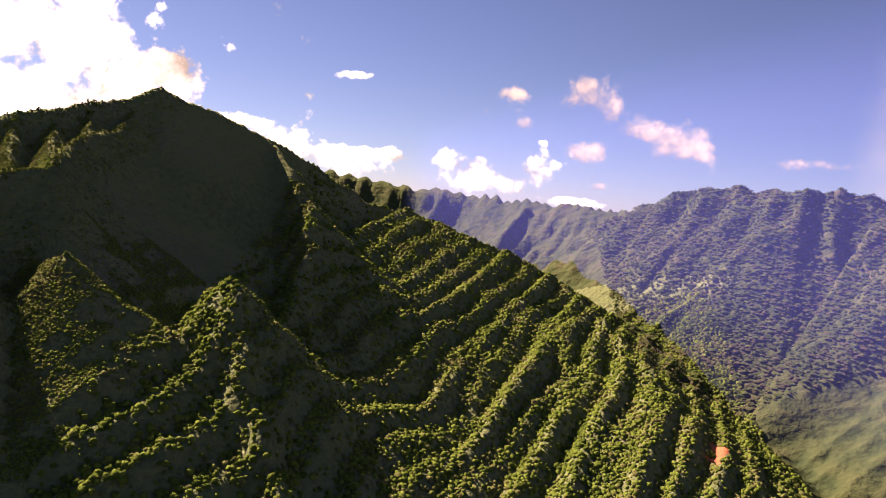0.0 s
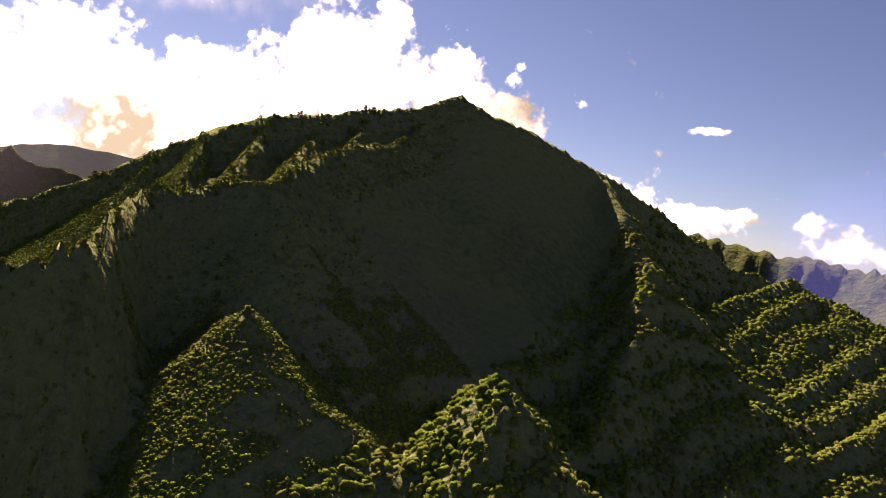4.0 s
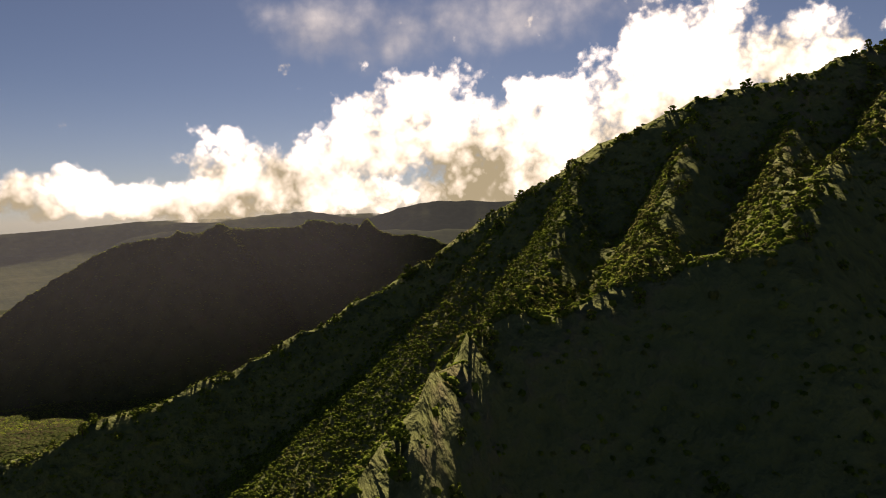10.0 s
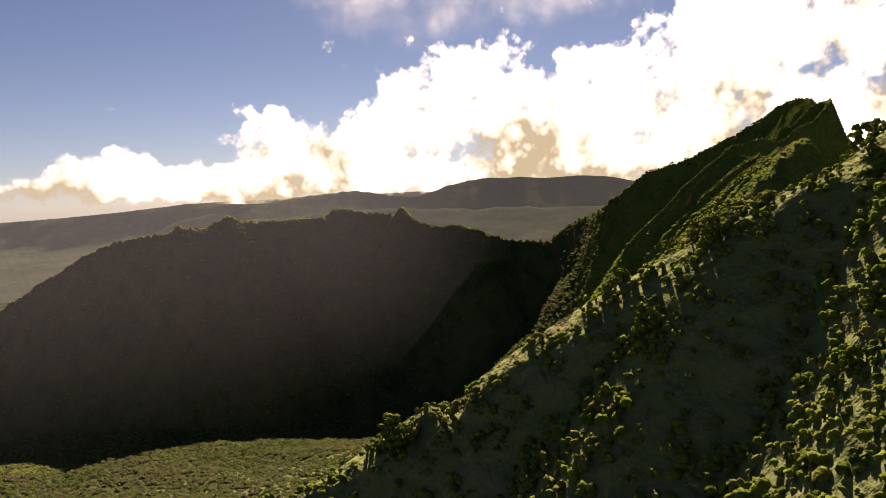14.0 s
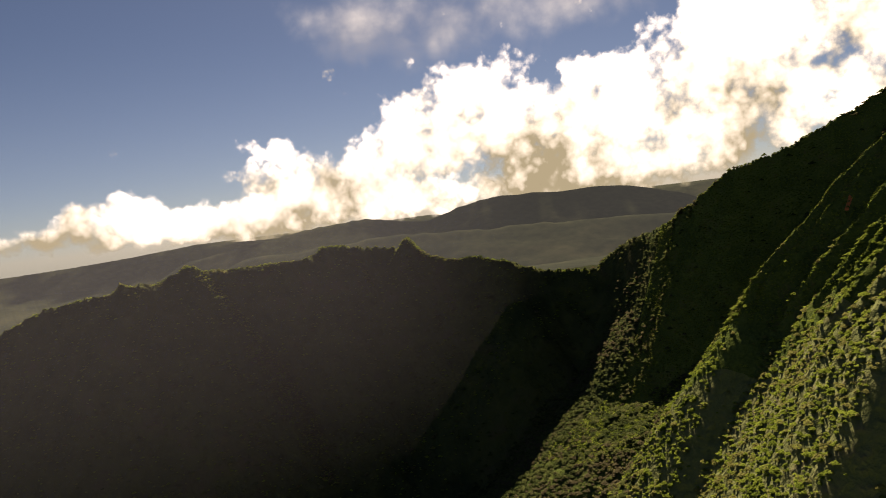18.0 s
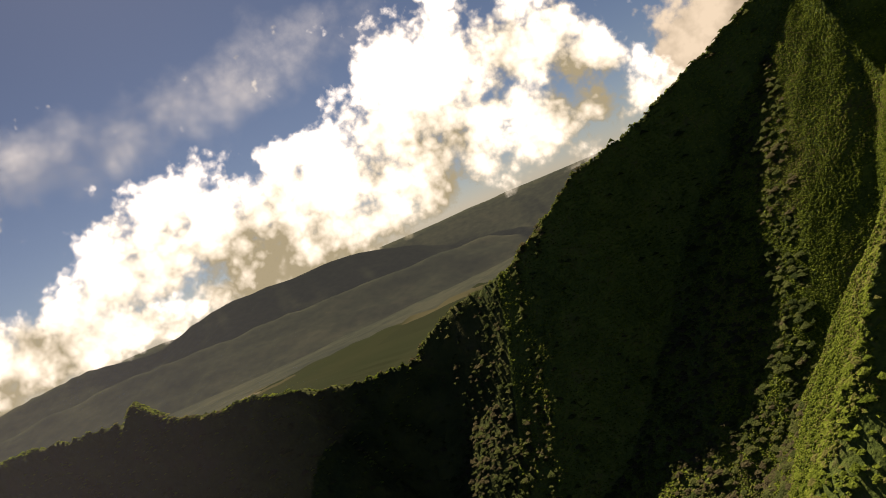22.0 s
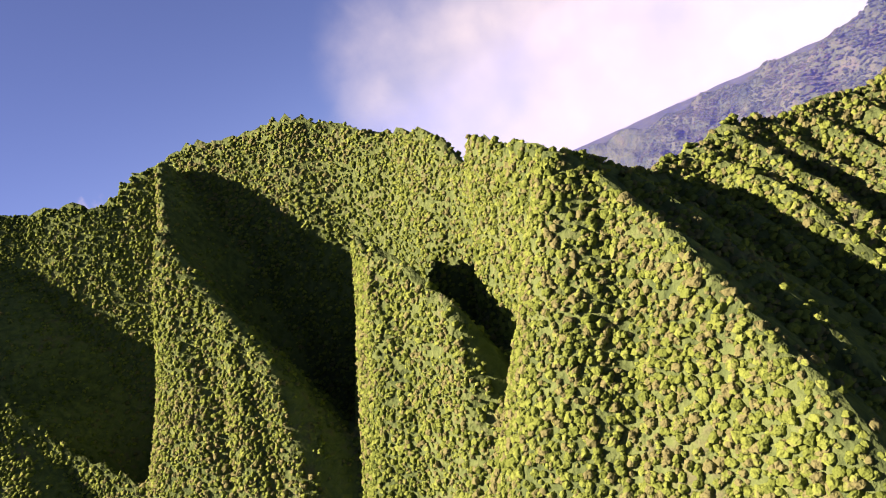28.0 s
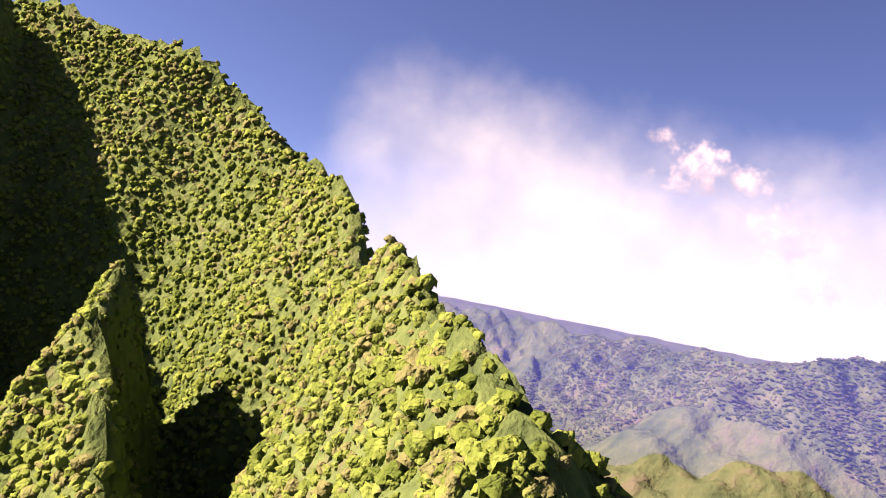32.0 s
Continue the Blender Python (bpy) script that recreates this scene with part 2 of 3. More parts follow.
ridge("crest", 1.2, 220, 4, (-290, 190, -48), (-272, 232, -36), (-266, 270, -26), (-246, 298, -8), (-228, 315, 8), (-214, 326, 17), (-203, 345, 24), (-193, 375, 32), (-184, 392, 37), (-176, 407, 46.5), (-166, 422, 41), (-151, 445, 37), (-132, 475, 27), (-109, 508, 14), (-75, 530, -8), (-57, 537, -12))
ridge("crest", 1.1, 150, 5, (-57, 537, -12), (-30, 542, -16), (-10, 540, -23), (25, 538, -34), (61, 526, -48), (85, 470, -65), (102, 407, -82), (122, 349, -103), (140, 310, -113), (180, 220, -150))
ridge("bench", 1.2, 150, 2, (-178, 395, 32), (-176, 360, 19), (-180, 330, 10), (-170, 297, -1), (-183, 285, -6), (-187, 268, -8))
ridge("bench", 2.6, 260, 1, (-187, 268, -8), (-172, 247, -12), (-157, 229, -19), (-176, 216, -28), (-200, 190, -50))
ridge("spur", 2.6, 260, 1, (-157, 229, -19), (-143, 218, -42), (-118, 192, -85))
ridge("spur", 1.2, 60, 1, (-222, 320, 12), (-202, 292, -5), (-188, 270, -9))
ridge("spur", 1.2, 60, 1, (-208, 335, 19), (-193, 306, 2), (-181, 287, -5))
ridge("spur", 1.2, 60, 1, (-200, 355, 25), (-187, 326, 9), (-173, 300, -1))
ridge("spur", 1.2, 60, 1, (-193, 375, 31), (-183, 348, 16), (-178, 335, 11))
ridge("spur", 0.76, 80, 3, (-156, 266, -38), (-141, 260, -32), (-115, 233, -66), (-90, 203, -100))
ridge("spur", 1.1, 110, 3, (-112, 310, -52), (-90, 287, -37), (-72, 252, -68), (-45, 215, -100))
ridge("spur", 0.95, 80, 2, (-132, 475, 27), (-92, 425, -10), (-84, 390, -27), (-80, 345, -52))
for px, py, pz in ((-48, 535, -10), (-24, 540, -17), (0, 538, -26), (25, 538, -33), (55, 526, -46), (72, 490, -58), (84, 458, -70), (92, 420, -78), (102, 385, -86), (112, 365, -94), (123, 346, -102), (135, 315, -112)):
    ridge("slope", 0.52, 70, 2, (px, py, pz), (px - 66, py - 186, pz - 45), (px - 112, py - 310, pz - 82))
ridge("spur", 1.1, 70, 2, (-228, 315, 8), (-250, 330, 1), (-275, 345, -14), (-305, 370, -48), (-340, 410, -90))
ridge("west_crest", 1.23, 141, 4, (-138, 477, 20), (-168, 517, 0), (-198, 570, -30), (-243, 600, -30), (-300, 560, -20), (-330, 500, 0))
ridge("wall_crest", 1.25, 420, 3, (-399, 589, 40), (-410, 594, 38), (-432, 598, 28), (-443, 598, 21), (-470, 603, 8), (-502, 590, 2), (-530, 589, -19), (-560, 581, -28))
ridge("back_ridge", 1.5, 420, 4, (-545, 584, -26), (-560, 580, -28), (-578, 560, -26), (-585, 539, -18), (-630, 522, -13), (-644, 521, -8), (-662, 498, -4), (-664, 440, -5), (-664, 408, -4), (-658, 376, -8), (-689, 338, -14), (-720, 290, -45), (-760, 200, -120))
ridge("near_crest", 2.9, 55, 1.6, (-412, 594, 40.5), (-399.5, 589, 41), (-392, 583, 38.6), (-386, 575, 34.6), (-377, 570, 36.6), (-372, 561, 35), (-368, 552, 32.5), (-367, 542, 28), (-369, 533, 24.5), (-374, 524, 22), (-380, 513, 19.5), (-381, 510.5, 18.6))
NEAR_CREST = [(-381, 510.5, 18.6), (-376, 511, 16.2), (-371.9, 511.2, 15.2), (-363.6, 507.1, 14), (-358.7, 503.1, 14.3), (-354.3, 499, 15.1), (-345, 492, 16), (-330, 480, 18)]
ridge("fluted_crest", 1.6, 40, 0.8, *NEAR_CREST)
run, k = 1.5, 0
for (ax, ay, az), (bx, by, bz) in zip(NEAR_CREST, NEAR_CREST[1:]):
    long = math.hypot(bx - ax, by - ay)
    while run < long:
        u = run / long
        rx, ry, rz = ax + u * (bx - ax), ay + u * (by - ay), az + u * (bz - az)
        bend, low = 1.3 * math.sin(2.3 * k), 0.9 * math.sin(1.7 * k)
        ridge("fluted_rib", 1.5, 24, 0.8, (rx, ry, rz - 0.1), (rx - 3.9 + 0.5 * bend, ry - 7, rz - 5.4 + 0.3 * low), (rx - 9.4 + bend, ry - 15.5, rz - 13.5 + low), (rx - 20 + bend, ry - 33, rz - 33 + low))
        run, k = run + 2.7 + 0.6 * math.sin(3.1 * k), k + 1
    run -= long
ridge("near_face", 2.4, 60, 0.6, (-412, 594, 40.5), (-436, 590, 28), (-450, 584.5, 21), (-462, 578, 15), (-475, 569, 11), (-488, 564, 2), (-505, 566, -6), (-525, 575, -11), (-547, 580, -17), (-565, 581, -25))
ridge("near_spur", 2.5, 34, 2.8, (-409, 586, 34), (-407, 579, 28), (-401, 565, 13), (-397, 553, 3), (-395, 544, -2), (-394, 534, -18), (-398, 520, -45))
ridge("near_spur", 2.5, 34, 2.8, (-401, 565, 13), (-407, 568, 6), (-411, 570, -4))
ridge("near_spur", 2.5, 34, 2.8, (-379, 568, 36), (-388, 554, 28), (-388, 547, 19), (-388, 543, 13), (-391, 539, 2), (-394, 535, -8), (-396, 527, -24), (-400, 515, -48))
ridge("near_spur", 2.5, 34, 2.8, (-377, 540, 20), (-382, 530, 18), (-382, 528, 16), (-384, 521, 12))
ridge("near_spur", 2.3, 34, 1.7, (-384, 521, 12), (-387, 519, 3), (-391, 521, -11), (-396, 513, -28), (-402, 503, -50))
ridge("near_spur", 2.5, 34, 2.8, (-382, 528, 16), (-387, 526, 1), (-392, 524, -14))
ridge("near_spur", 2.5, 30, 2.8, (-380, 517, 10), (-385, 513, 2), (-388, 509, -4), (-393, 503, -16), (-400, 496, -34))
ridge("shelf", 0.55, 40, 5, (-430, 535, -62), (-425, 500, -72), (-400, 450, -88), (-350, 400, -104))
ridge("spike", 1.5, 30, 0, (-658, 375, -5), (-658, 378, -6))
ridge("spike", 1.2, 30, 0, (-664, 405, -2), (-664, 412, -3))
ridge("spike", 1.2, 30, 0, (-664, 478, -1), (-664, 490, -2))
ridge("spike", 1.3, 30, 0, (-644, 517, -2), (-650, 523, -3))
ridge("far_ridge", 0.75, 220, 16, (-900, 1700, 20), (-271, 1476, 31), (0, 1480, 12), (229, 1179, 6), (310, 1050, 6), (330, 900, 8), (270, 780, 14), (212, 668, 31), (255, 610, 27), (307, 588, 31), (400, 450, 30), (520, 250, 26))
ridge("far_ridge", 0.85, 150, 8, (212, 668, 30), (164, 703, 18), (140, 735, 2), (120, 790, -60))
ridge("far_spur", 0.85, 110, 8, (212, 668, 29), (190, 600, -20), (165, 530, -85), (150, 470, -150))
ridge("far_spur", 0.85, 110, 8, (164, 703, 16), (140, 640, -40), (115, 590, -100))
ridge("far_spur", 0.85, 110, 8, (232, 640, 27), (222, 560, -35), (200, 480, -110), (190, 430, -160))
ridge("far_spur", 0.85, 110, 8, (270, 600, 26), (250, 520, -40), (235, 430, -120))
ridge("far_spur", 0.85, 110, 8, (320, 570, 29), (290, 480, -45), (265, 380, -130))
ridge("far_spur", 0.85, 110, 8, (370, 495, 28), (330, 410, -50), (300, 320, -140))
ridge("far_spur", 0.85, 130, 10, (310, 1050, 4), (230, 980, -50), (170, 920, -120))
ridge("far_spur", 0.85, 130, 10, (330, 900, 6), (250, 850, -45), (190, 800, -110))
ridge("far_spur", 0.85, 130, 10, (229, 1179, 4), (150, 1090, -50), (110, 990, -120))
ridge("far_spur", 0.85, 130, 10, (100, 1350, 8), (50, 1220, -50), (20, 1120, -120))
ridge("far_spur", 0.85, 130, 10, (-60, 1480, 14), (-90, 1350, -50), (-100, 1230, -120))
FAR_RIDGES = [
    ("far_mountain", 0.5, 200, 10, [(-3862, 1114, -75), (-3741, 1536, -12), (-3597, 1886, 20), (-3500, 2079, -20), (-3460, 2150, -32), (-3372, 2294, 24), (-3280, 2432, 48), (-3133, 2628, 40), (-2887, 2905, 28), (-2777, 3011, -12), (-2628, 3143, -90), (-2534, 3219, -125), (-2300, 3400, -170)]),
    ("far_hill", 0.35, 230, 25, [(-3300, 1200, -90), (-2900, 1700, -60), (-2500, 2100, -80), (-2000, 2700, -120)]),
]
FLOOR = [(-60, 230, -108), (-20, 120, -160), (60, 150, -155), (240, 480, -235), (230, 250, -230), (-470, 548, -66), (-520, 575, -66), (-430, 548, -58), (-412, 525, -60), (-455, 520, -78), (-560, 450, -120), (-440, 440, -125), (-390, 470, -100), (-520, 300, -104), (-500, 120, -118), (-540, 210, -100), (-900, 300, -250), (-300, 100, -190), (300, 50, -240), (-700, 800, -180), (0, 900, -200), (-2500, 500, -250), (-2500, 2500, -250), (1500, 1500, -200), (1000, -1500, -250), (-1000, -2000, -250)]


def wave(x, seed):
    """Smooth one-dimensional noise in 0..1."""
    i = np.floor(x)
    f = x - i
    r = lambda k: np.mod(np.sin(k * 127.1 + seed * 311.7) * 43758.5453, 1.0)
    f = f * f * (3 - 2 * f)
    return r(i) * (1 - f) + r(i + 1) * f


def plane_noise(x, y, seed):
    """Smooth two-dimensional noise in 0..1."""
    i, j = np.floor(x), np.floor(y)
    f, g = x - i, y - j
    r = lambda a, b: np.mod(np.sin(a * 127.1 + b * 269.5 + seed * 311.7) * 43758.5453, 1.0)
    f, g = f * f * (3 - 2 * f), g * g * (3 - 2 * g)
    return (r(i, j) * (1 - f) + r(i + 1, j) * f) * (1 - g) + (r(i, j + 1) * (1 - f) + r(i + 1, j + 1) * f) * g


def ridge_top(z, x, y, ridges):
    k = 0
    for name, slope, deep, gully, pts in ridges:
        best = np.full_like(x, -1e9)
        dist = np.zeros_like(x)
        along = np.zeros_like(x)
        s0, low = 0.0, slope if name == "spike" else {"near_crest": 1.3, "near_spur": 1.5, "near_face": 1.8, "fluted_crest": 1.1, "fluted_rib": 1.2, "shelf": 0.3}.get(name, min(0.45, 0.6 * slope))
        for (ax, ay, az), (bx, by, bz) in zip(pts, pts[1:]):
            dx, dy = bx - ax, by - ay
            n = math.hypot(dx, dy)
            u = np.clip(((x - ax) * dx + (y - ay) * dy) / (n * n), 0, 1)
            d = np.hypot(x - ax - u * dx, y - ay - u * dy)
            h = az + u * (bz - az) - 0.6 * deep * (1 - np.exp(-(slope - low) * d / (0.6 * deep))) - low * d
            more = h > best
            best = np.where(more, h, best)
            dist = np.where(more, d, dist)
            turn = np.arctan2(y - ay - u * dy, x - ax - u * dx)
            along = np.where(more, s0 + u * n + (3 if name in ("near_crest", "near_spur", "near_face", "fluted_crest", "fluted_rib") else 12) * turn, along)
            s0 += n
        lam = {"near_crest": 4.2, "near_spur": 3.6, "near_face": 6.0, "fluted_crest": 3.0, "fluted_rib": 2.4, "far_ridge": 30.0, "far_spur": 26.0, "far_mountain": 240.0, "far_hill": 200.0}.get(name, 13.0)
        s = along / lam + 0.6 * plane_noise(x / lam / 2, y / lam / 2, k)
        flute = np.abs(2 * wave(s, k) - 1) * 0.7 + np.abs(2 * wave(s * 2.3, k + 9) - 1) * 0.3
        reach = lam * 1.6
        z = np.maximum(z, best - gully * (flute - 0.15) * np.clip(dist / reach, 0, 1))
    return z


def height(x, y):
    w = np.zeros_like(x)
    z = np.zeros_like(x)
    for px, py, pz in FLOOR:
        q = 1.0 / ((x - px) ** 2 + (y - py) ** 2 + 900) ** 1.5
        w += q
        z += q * pz
    z = z / w
    z = ridge_top(z, x, y, RIDGES)
    far = np.hypot(x + 200, y - 300)
    z = np.where(far > 3900, z + np.clip((far - 3900) / 450, 0, 1) * np.clip(-8 - z, -300, 300), z)
    far_side = np.clip((y + 0.55 * x - 665) / 60, 0, 1)
    z = z + far_side * (10 * (plane_noise(x / 40, y / 40, 11) - 0.5) + 7 * (plane_noise(x / 17, y / 17, 12) - 0.5))
    def ribs(across, apart, deep, inside, seed):
        warp = 1.3 * plane_noise(x / (4 * apart), y / (4 * apart), seed)
        saw = across / apart + warp
        cut = 0.65 * np.abs(2 * np.mod(saw, 1.0) - 1) + 0.35 * np.abs(2 * wave(0.8 * saw, seed + 5) - 1)
        return deep * (0.5 - cut) * inside

    def within(x0, x1, y0, y1):
        return np.clip(np.minimum(np.minimum(x - x0, x1 - x), np.minimum(y - y0, y1 - y)) / 25, 0, 1)

    z = z + ribs(0.94 * x - 0.33 * y, 14, 3.5 + 3.0 * plane_noise(x / 60, y / 60, 8), within(-125, 170, 165, 545), 31)
    z = z + ribs(0.9 * x - 0.42 * y, 27, 9, far_side, 34)
    # steep hollows worn into the wall between its spurs: x, y, depth, reach
    for hx, hy, deep, reach in ((-376.5, 547, 13, 5.5), (-375.5, 531, 12, 4.2), (-381, 556, 8, 4.5), (-393, 567, 9, 6)):
        z = z - deep * np.exp(-((x - hx) ** 2 + (y - hy) ** 2) / reach ** 2)
    near = within(-520, -325, 462, 612)
    z = z + (1 - 0.75 * near) * (2.2 * (plane_noise(x / 14, y / 14, 1) - 0.5) + 1.2 * (plane_noise(x / 5, y / 5, 2) - 0.5))
    z = z + near * (1.1 * (plane_noise(x / 3.1, y / 3.1, 3) - 0.5) + 2.4 * (plane_noise(x / 7.3, y / 7.3, 13) - 0.5))
    return z + EYE


def steps(lo, hi, fine, out):
    core = np.arange(lo, hi + fine, fine)
    side = fine * np.cumsum(1.07 ** np.arange(1, 200))
    side = side[side < out]
    return np.concatenate([lo - side[::-1], core, core[-1] + side])


def sheet(name, gx, gy, z, mat):
    nx, ny = len(gx), len(gy)
    X, Y = np.meshgrid(gx, gy)
    mesh = bpy.data.meshes.new(name)
    mesh.vertices.add(nx * ny)
    mesh.vertices.foreach_set("co", np.stack([X, Y, z], -1).ravel())
    i, j = np.meshgrid(np.arange(nx - 1), np.arange(ny - 1))
    a = (j * nx + i).ravel()
    quads = np.stack([a, a + 1, a + 1 + nx, a + nx], -1)
    mesh.loops.add(quads.size)
    mesh.loops.foreach_set("vertex_index", quads.ravel())
    mesh.polygons.add(len(quads))
    mesh.polygons.foreach_set("loop_start", np.arange(0, quads.size, 4))
    mesh.polygons.foreach_set("use_smooth", np.ones(len(quads), bool))
    mesh.update()
    mesh.materials.append(mat)
    return new(name, mesh)


# bare scars: x, y, half widths
SCARS = [(121, 346, 3.2, 8.0), (117, 338, 3.0, 4.0), (-383, 494, 0.5, 1.1)]
def refined(grid, lo, hi, fine):
    """The same grid with finer steps between lo and hi."""
    return np.concatenate([grid[grid < lo], np.arange(lo, hi, fine), grid[grid >= hi]])


gx, gy = refined(steps(-760, 460, 2.8, 3700), -510, -340, 0.8), refined(steps(120, 1100, 2.8, 3600), 470, 606, 0.8)
X, Y = np.meshgrid(gx, gy)
GROUND = height(X, Y)


def at_ground(x, y):
    """The height of the ground sheet itself."""
    i, j = np.searchsorted(gx, x) - 1, np.searchsorted(gy, y) - 1
    f, g = (x - gx[i]) / (gx[i + 1] - gx[i]), (y - gy[j]) / (gy[j + 1] - gy[j])
    return (GROUND[j, i] * (1 - f) + GROUND[j, i + 1] * f) * (1 - g) + (GROUND[j + 1, i] * (1 - f) + GROUND[j + 1, i + 1] * f) * g


ground_sheet = sheet("ground", gx, gy, GROUND, SLOPE)
ground_sheet.data.materials.append(FOREST)
cx, cy = np.meshgrid(gx[:-1], gy[:-1])
cover_kind = ((cy + 0.55 * cx > 665) & (cx > -120) | (cx > 190) | (cx < -510) | (cy > 690) | (cy < 120)).astype(np.int32)
cover_kind[(cx > 173 - 0.42 * (cy - 300)) & (cy < 545) & (cy > 120)] = 1
cover_kind[(GROUND[:-1, :-1] < EYE - 130) & (cx < -640)] = 4
# far ground takes the material with the haze glow too
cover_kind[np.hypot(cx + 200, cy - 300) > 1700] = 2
cover_kind[(cx > -512) & (cx < -325) & (cy > 462) & (cy < 612)] = 5
for sx, sy, sr, sq in SCARS:
    cover_kind[((cx + 1.4 - sx) / sr) ** 2 + ((cy + 1.4 - sy) / sq) ** 2 < 1] = 3
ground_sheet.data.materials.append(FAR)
ground_sheet.data.materials.append(RED_EARTH)
ground_sheet.data.materials.append(FIELDS)
ground_sheet.data.materials.append(WALL_GREEN)
ground_sheet.data.polygons.foreach_set("material_index", cover_kind.ravel())
ground = tagged(ground_sheet, "steep green mountain ground with fluted ridges and valleys", "ground", kind="structure")

fx, fy = np.arange(-4100, -1200, 30.0), np.arange(-300, 3900, 30.0)
X, Y = np.meshgrid(fx, fy)
Z = ridge_top(np.full_like(X, -300.0), X, Y, FAR_RIDGES) + EYE
Z = Z + 16 * (plane_noise(X / 70, Y / 70, 5) - 0.5) * np.clip((EYE + 10 - Z) / 60, 0, 1) + 14 * (plane_noise(X / 150, Y / 150, 4) - 0.5) - 200 * np.clip((np.hypot(X + 200, Y - 300) - 3950) / 100, 0, 1)
PLAIN_X, PLAIN_Y = np.arange(-3800, -1000, 60.0), np.arange(-2600, 3300, 60.0)
X, Y = np.meshgrid(PLAIN_X, PLAIN_Y)
plain = tagged(sheet("plain", PLAIN_X, PLAIN_Y, np.full_like(X, EYE - 247.0) + 8 * (plane_noise(X / 400, Y / 400, 6) - 0.5), FIELDS), "broad plain of pale fields and dark woods by the coast", "plain", kind="structure")
X, Y = np.meshgrid(fx, fy)
far_hills = tagged(sheet("backdrop_mountains", fx, fy, Z, FAR), "distant grey-green mountain slopes beyond the plain, haze put in as a faint glow", "mountain", kind="structure")

# ---- clouds: (degrees left of +y, degrees up, half width, half height) ----
CLOUD_R = 4300.0


def cloud(name, puffs, mat, label, flat=0.55, centre=(-200, 300), far=CLOUD_R):
    az0, az1 = min(p[0] - 1.5 * p[2] for p in puffs), max(p[0] + 1.5 * p[2] for p in puffs)
    el0, el1 = min(p[1] - 1.5 * p[3] for p in puffs), max(p[1] + 1.6 * p[3] for p in puffs)
    A, E = np.meshgrid(np.arange(az0, az1 + 0.25, 0.25), np.arange(max(el0, -2), el1 + 0.2, 0.2))
    total, lift = np.zeros_like(A), np.zeros_like(A)
    for a, e, w, h in puffs:
        dy = E - e
        g = np.exp(-1.1 * (((A - a) / w) ** 2 + (dy / np.where(dy < 0, h * flat * 1.6, h)) ** 2))
        total += g
        lift += g * (0.5 + 0.5 * dy / h)
    lift = lift / (total + 0.02)
    cover = 1.15 * (1 - np.exp(-1.2 * total)) - 0.42
    a, e = np.radians(A), np.radians(E)
    co = np.stack([centre[0] - far * np.sin(a), centre[1] + far * np.cos(a), EYE + far * np.tan(e)], -1)
    ny, nx = A.shape
    mesh = bpy.data.meshes.new(name)
    mesh.vertices.add(nx * ny)
    mesh.vertices.foreach_set("co", co.ravel())
    i, j = np.meshgrid(np.arange(nx - 1), np.arange(ny - 1))
    k = (j * nx + i).ravel()
    quads = np.stack([k, k + 1, k + 1 + nx, k + nx], -1)
    mesh.loops.add(quads.size)
    mesh.loops.foreach_set("vertex_index", quads.ravel())
    mesh.polygons.add(len(quads))
    mesh.polygons.foreach_set("loop_start", np.arange(0, quads.size, 4))
    mesh.update()
    for key, val in (("cover", cover), ("lift", lift)):
        mesh.attributes.new(key, "FLOAT", "POINT").data.foreach_set("value", val.ravel())
    mesh.materials.append(mat)
    return tagged(new(name, mesh), label, "cloud", kind="structure")


cloud("cloud_bank", [(35, 11.5, 5, 3.4), (28.9, 10, 4.7, 2), (38.5, 9, 5, 3), (45, 6.6, 5, 2.6), (50.8, 5.5, 4.3, 2.6), (35.7, 6.5, 6.4, 3), (25, 7, 2.6, 2.6), (20, 3.2, 3, 1.4), (16, 2.6, 3.4, 1.1), (29.7, 3, 5, 3), (41, 3, 5, 3), (48, 2.6, 6, 2.4), (57.5, 5, 5.6, 3.4), (53.4, 3, 3, 2), (62, 4, 3, 2.8), (46.8, 5.5, 2.6, 2.6), (57, 8.5, 4, 2.4)], SUNLIT_CLOUD, "towering sunlit white cumulus bank with grey bases", flat=0.75)
cloud("cloud_bank_west", [(70.7, 4.4, 2.6, 2), (66, 3, 3, 1.8), (67.7, 1.4, 5.1, 1.3), (76.8, 1.4, 6, 1.5), (84.3, 1.4, 4.3, 1.1), (60, 1.4, 8, 1.6), (48, 1.4, 8, 1.8), (72, 1.0, 8, 1.3), (84.4, 2.9, 0.9, 0.9), (81.4, 3.2, 1.3, 1), (79.2, 3, 0.7, 0.9), (90, 1.2, 5, 1.0)], SUNLIT_CLOUD, "low white cumulus clouds above the coast", far=4360.0)
cloud("cloud_veil", [(64, 13, 5, 2.5), (57.3, 14, 8, 3), (49, 14.5, 6.4, 3), (42, 15, 6, 3)], VEIL_CLOUD, "thin bright cloud veil near the sun", far=4240.0)
cloud("cloud_haze_east", [(-47, 3, 14, 12), (-60, 4, 15, 14), (-74, 4, 15, 13), (-92, 3, 16, 10), (-60, -1, 22, 11), (-38, 7, 10, 13)], HAZE_CLOUD, "luminous cream haze over the far ridge", far=4480.0)
cloud("cloud_bank_north", [(16.7, 4.4, 2.1, 0.6), (13.1, 3.3, 2.6, 1.3), (9.1, 2.4, 2.6, 1.2), (6.3, 1.7, 2.6, 0.9), (4.6, 3, 2.1, 0.6), (-1.4, 2.9, 3, 0.9), (-3.3, 1.5, 3.8, 0.8), (-7.3, 2.9, 2.1, 1.1), (-10.6, 0.6, 2.1, 0.4)], SUNLIT_CLOUD, "line of small white cumulus behind the ridge", far=4420.0)
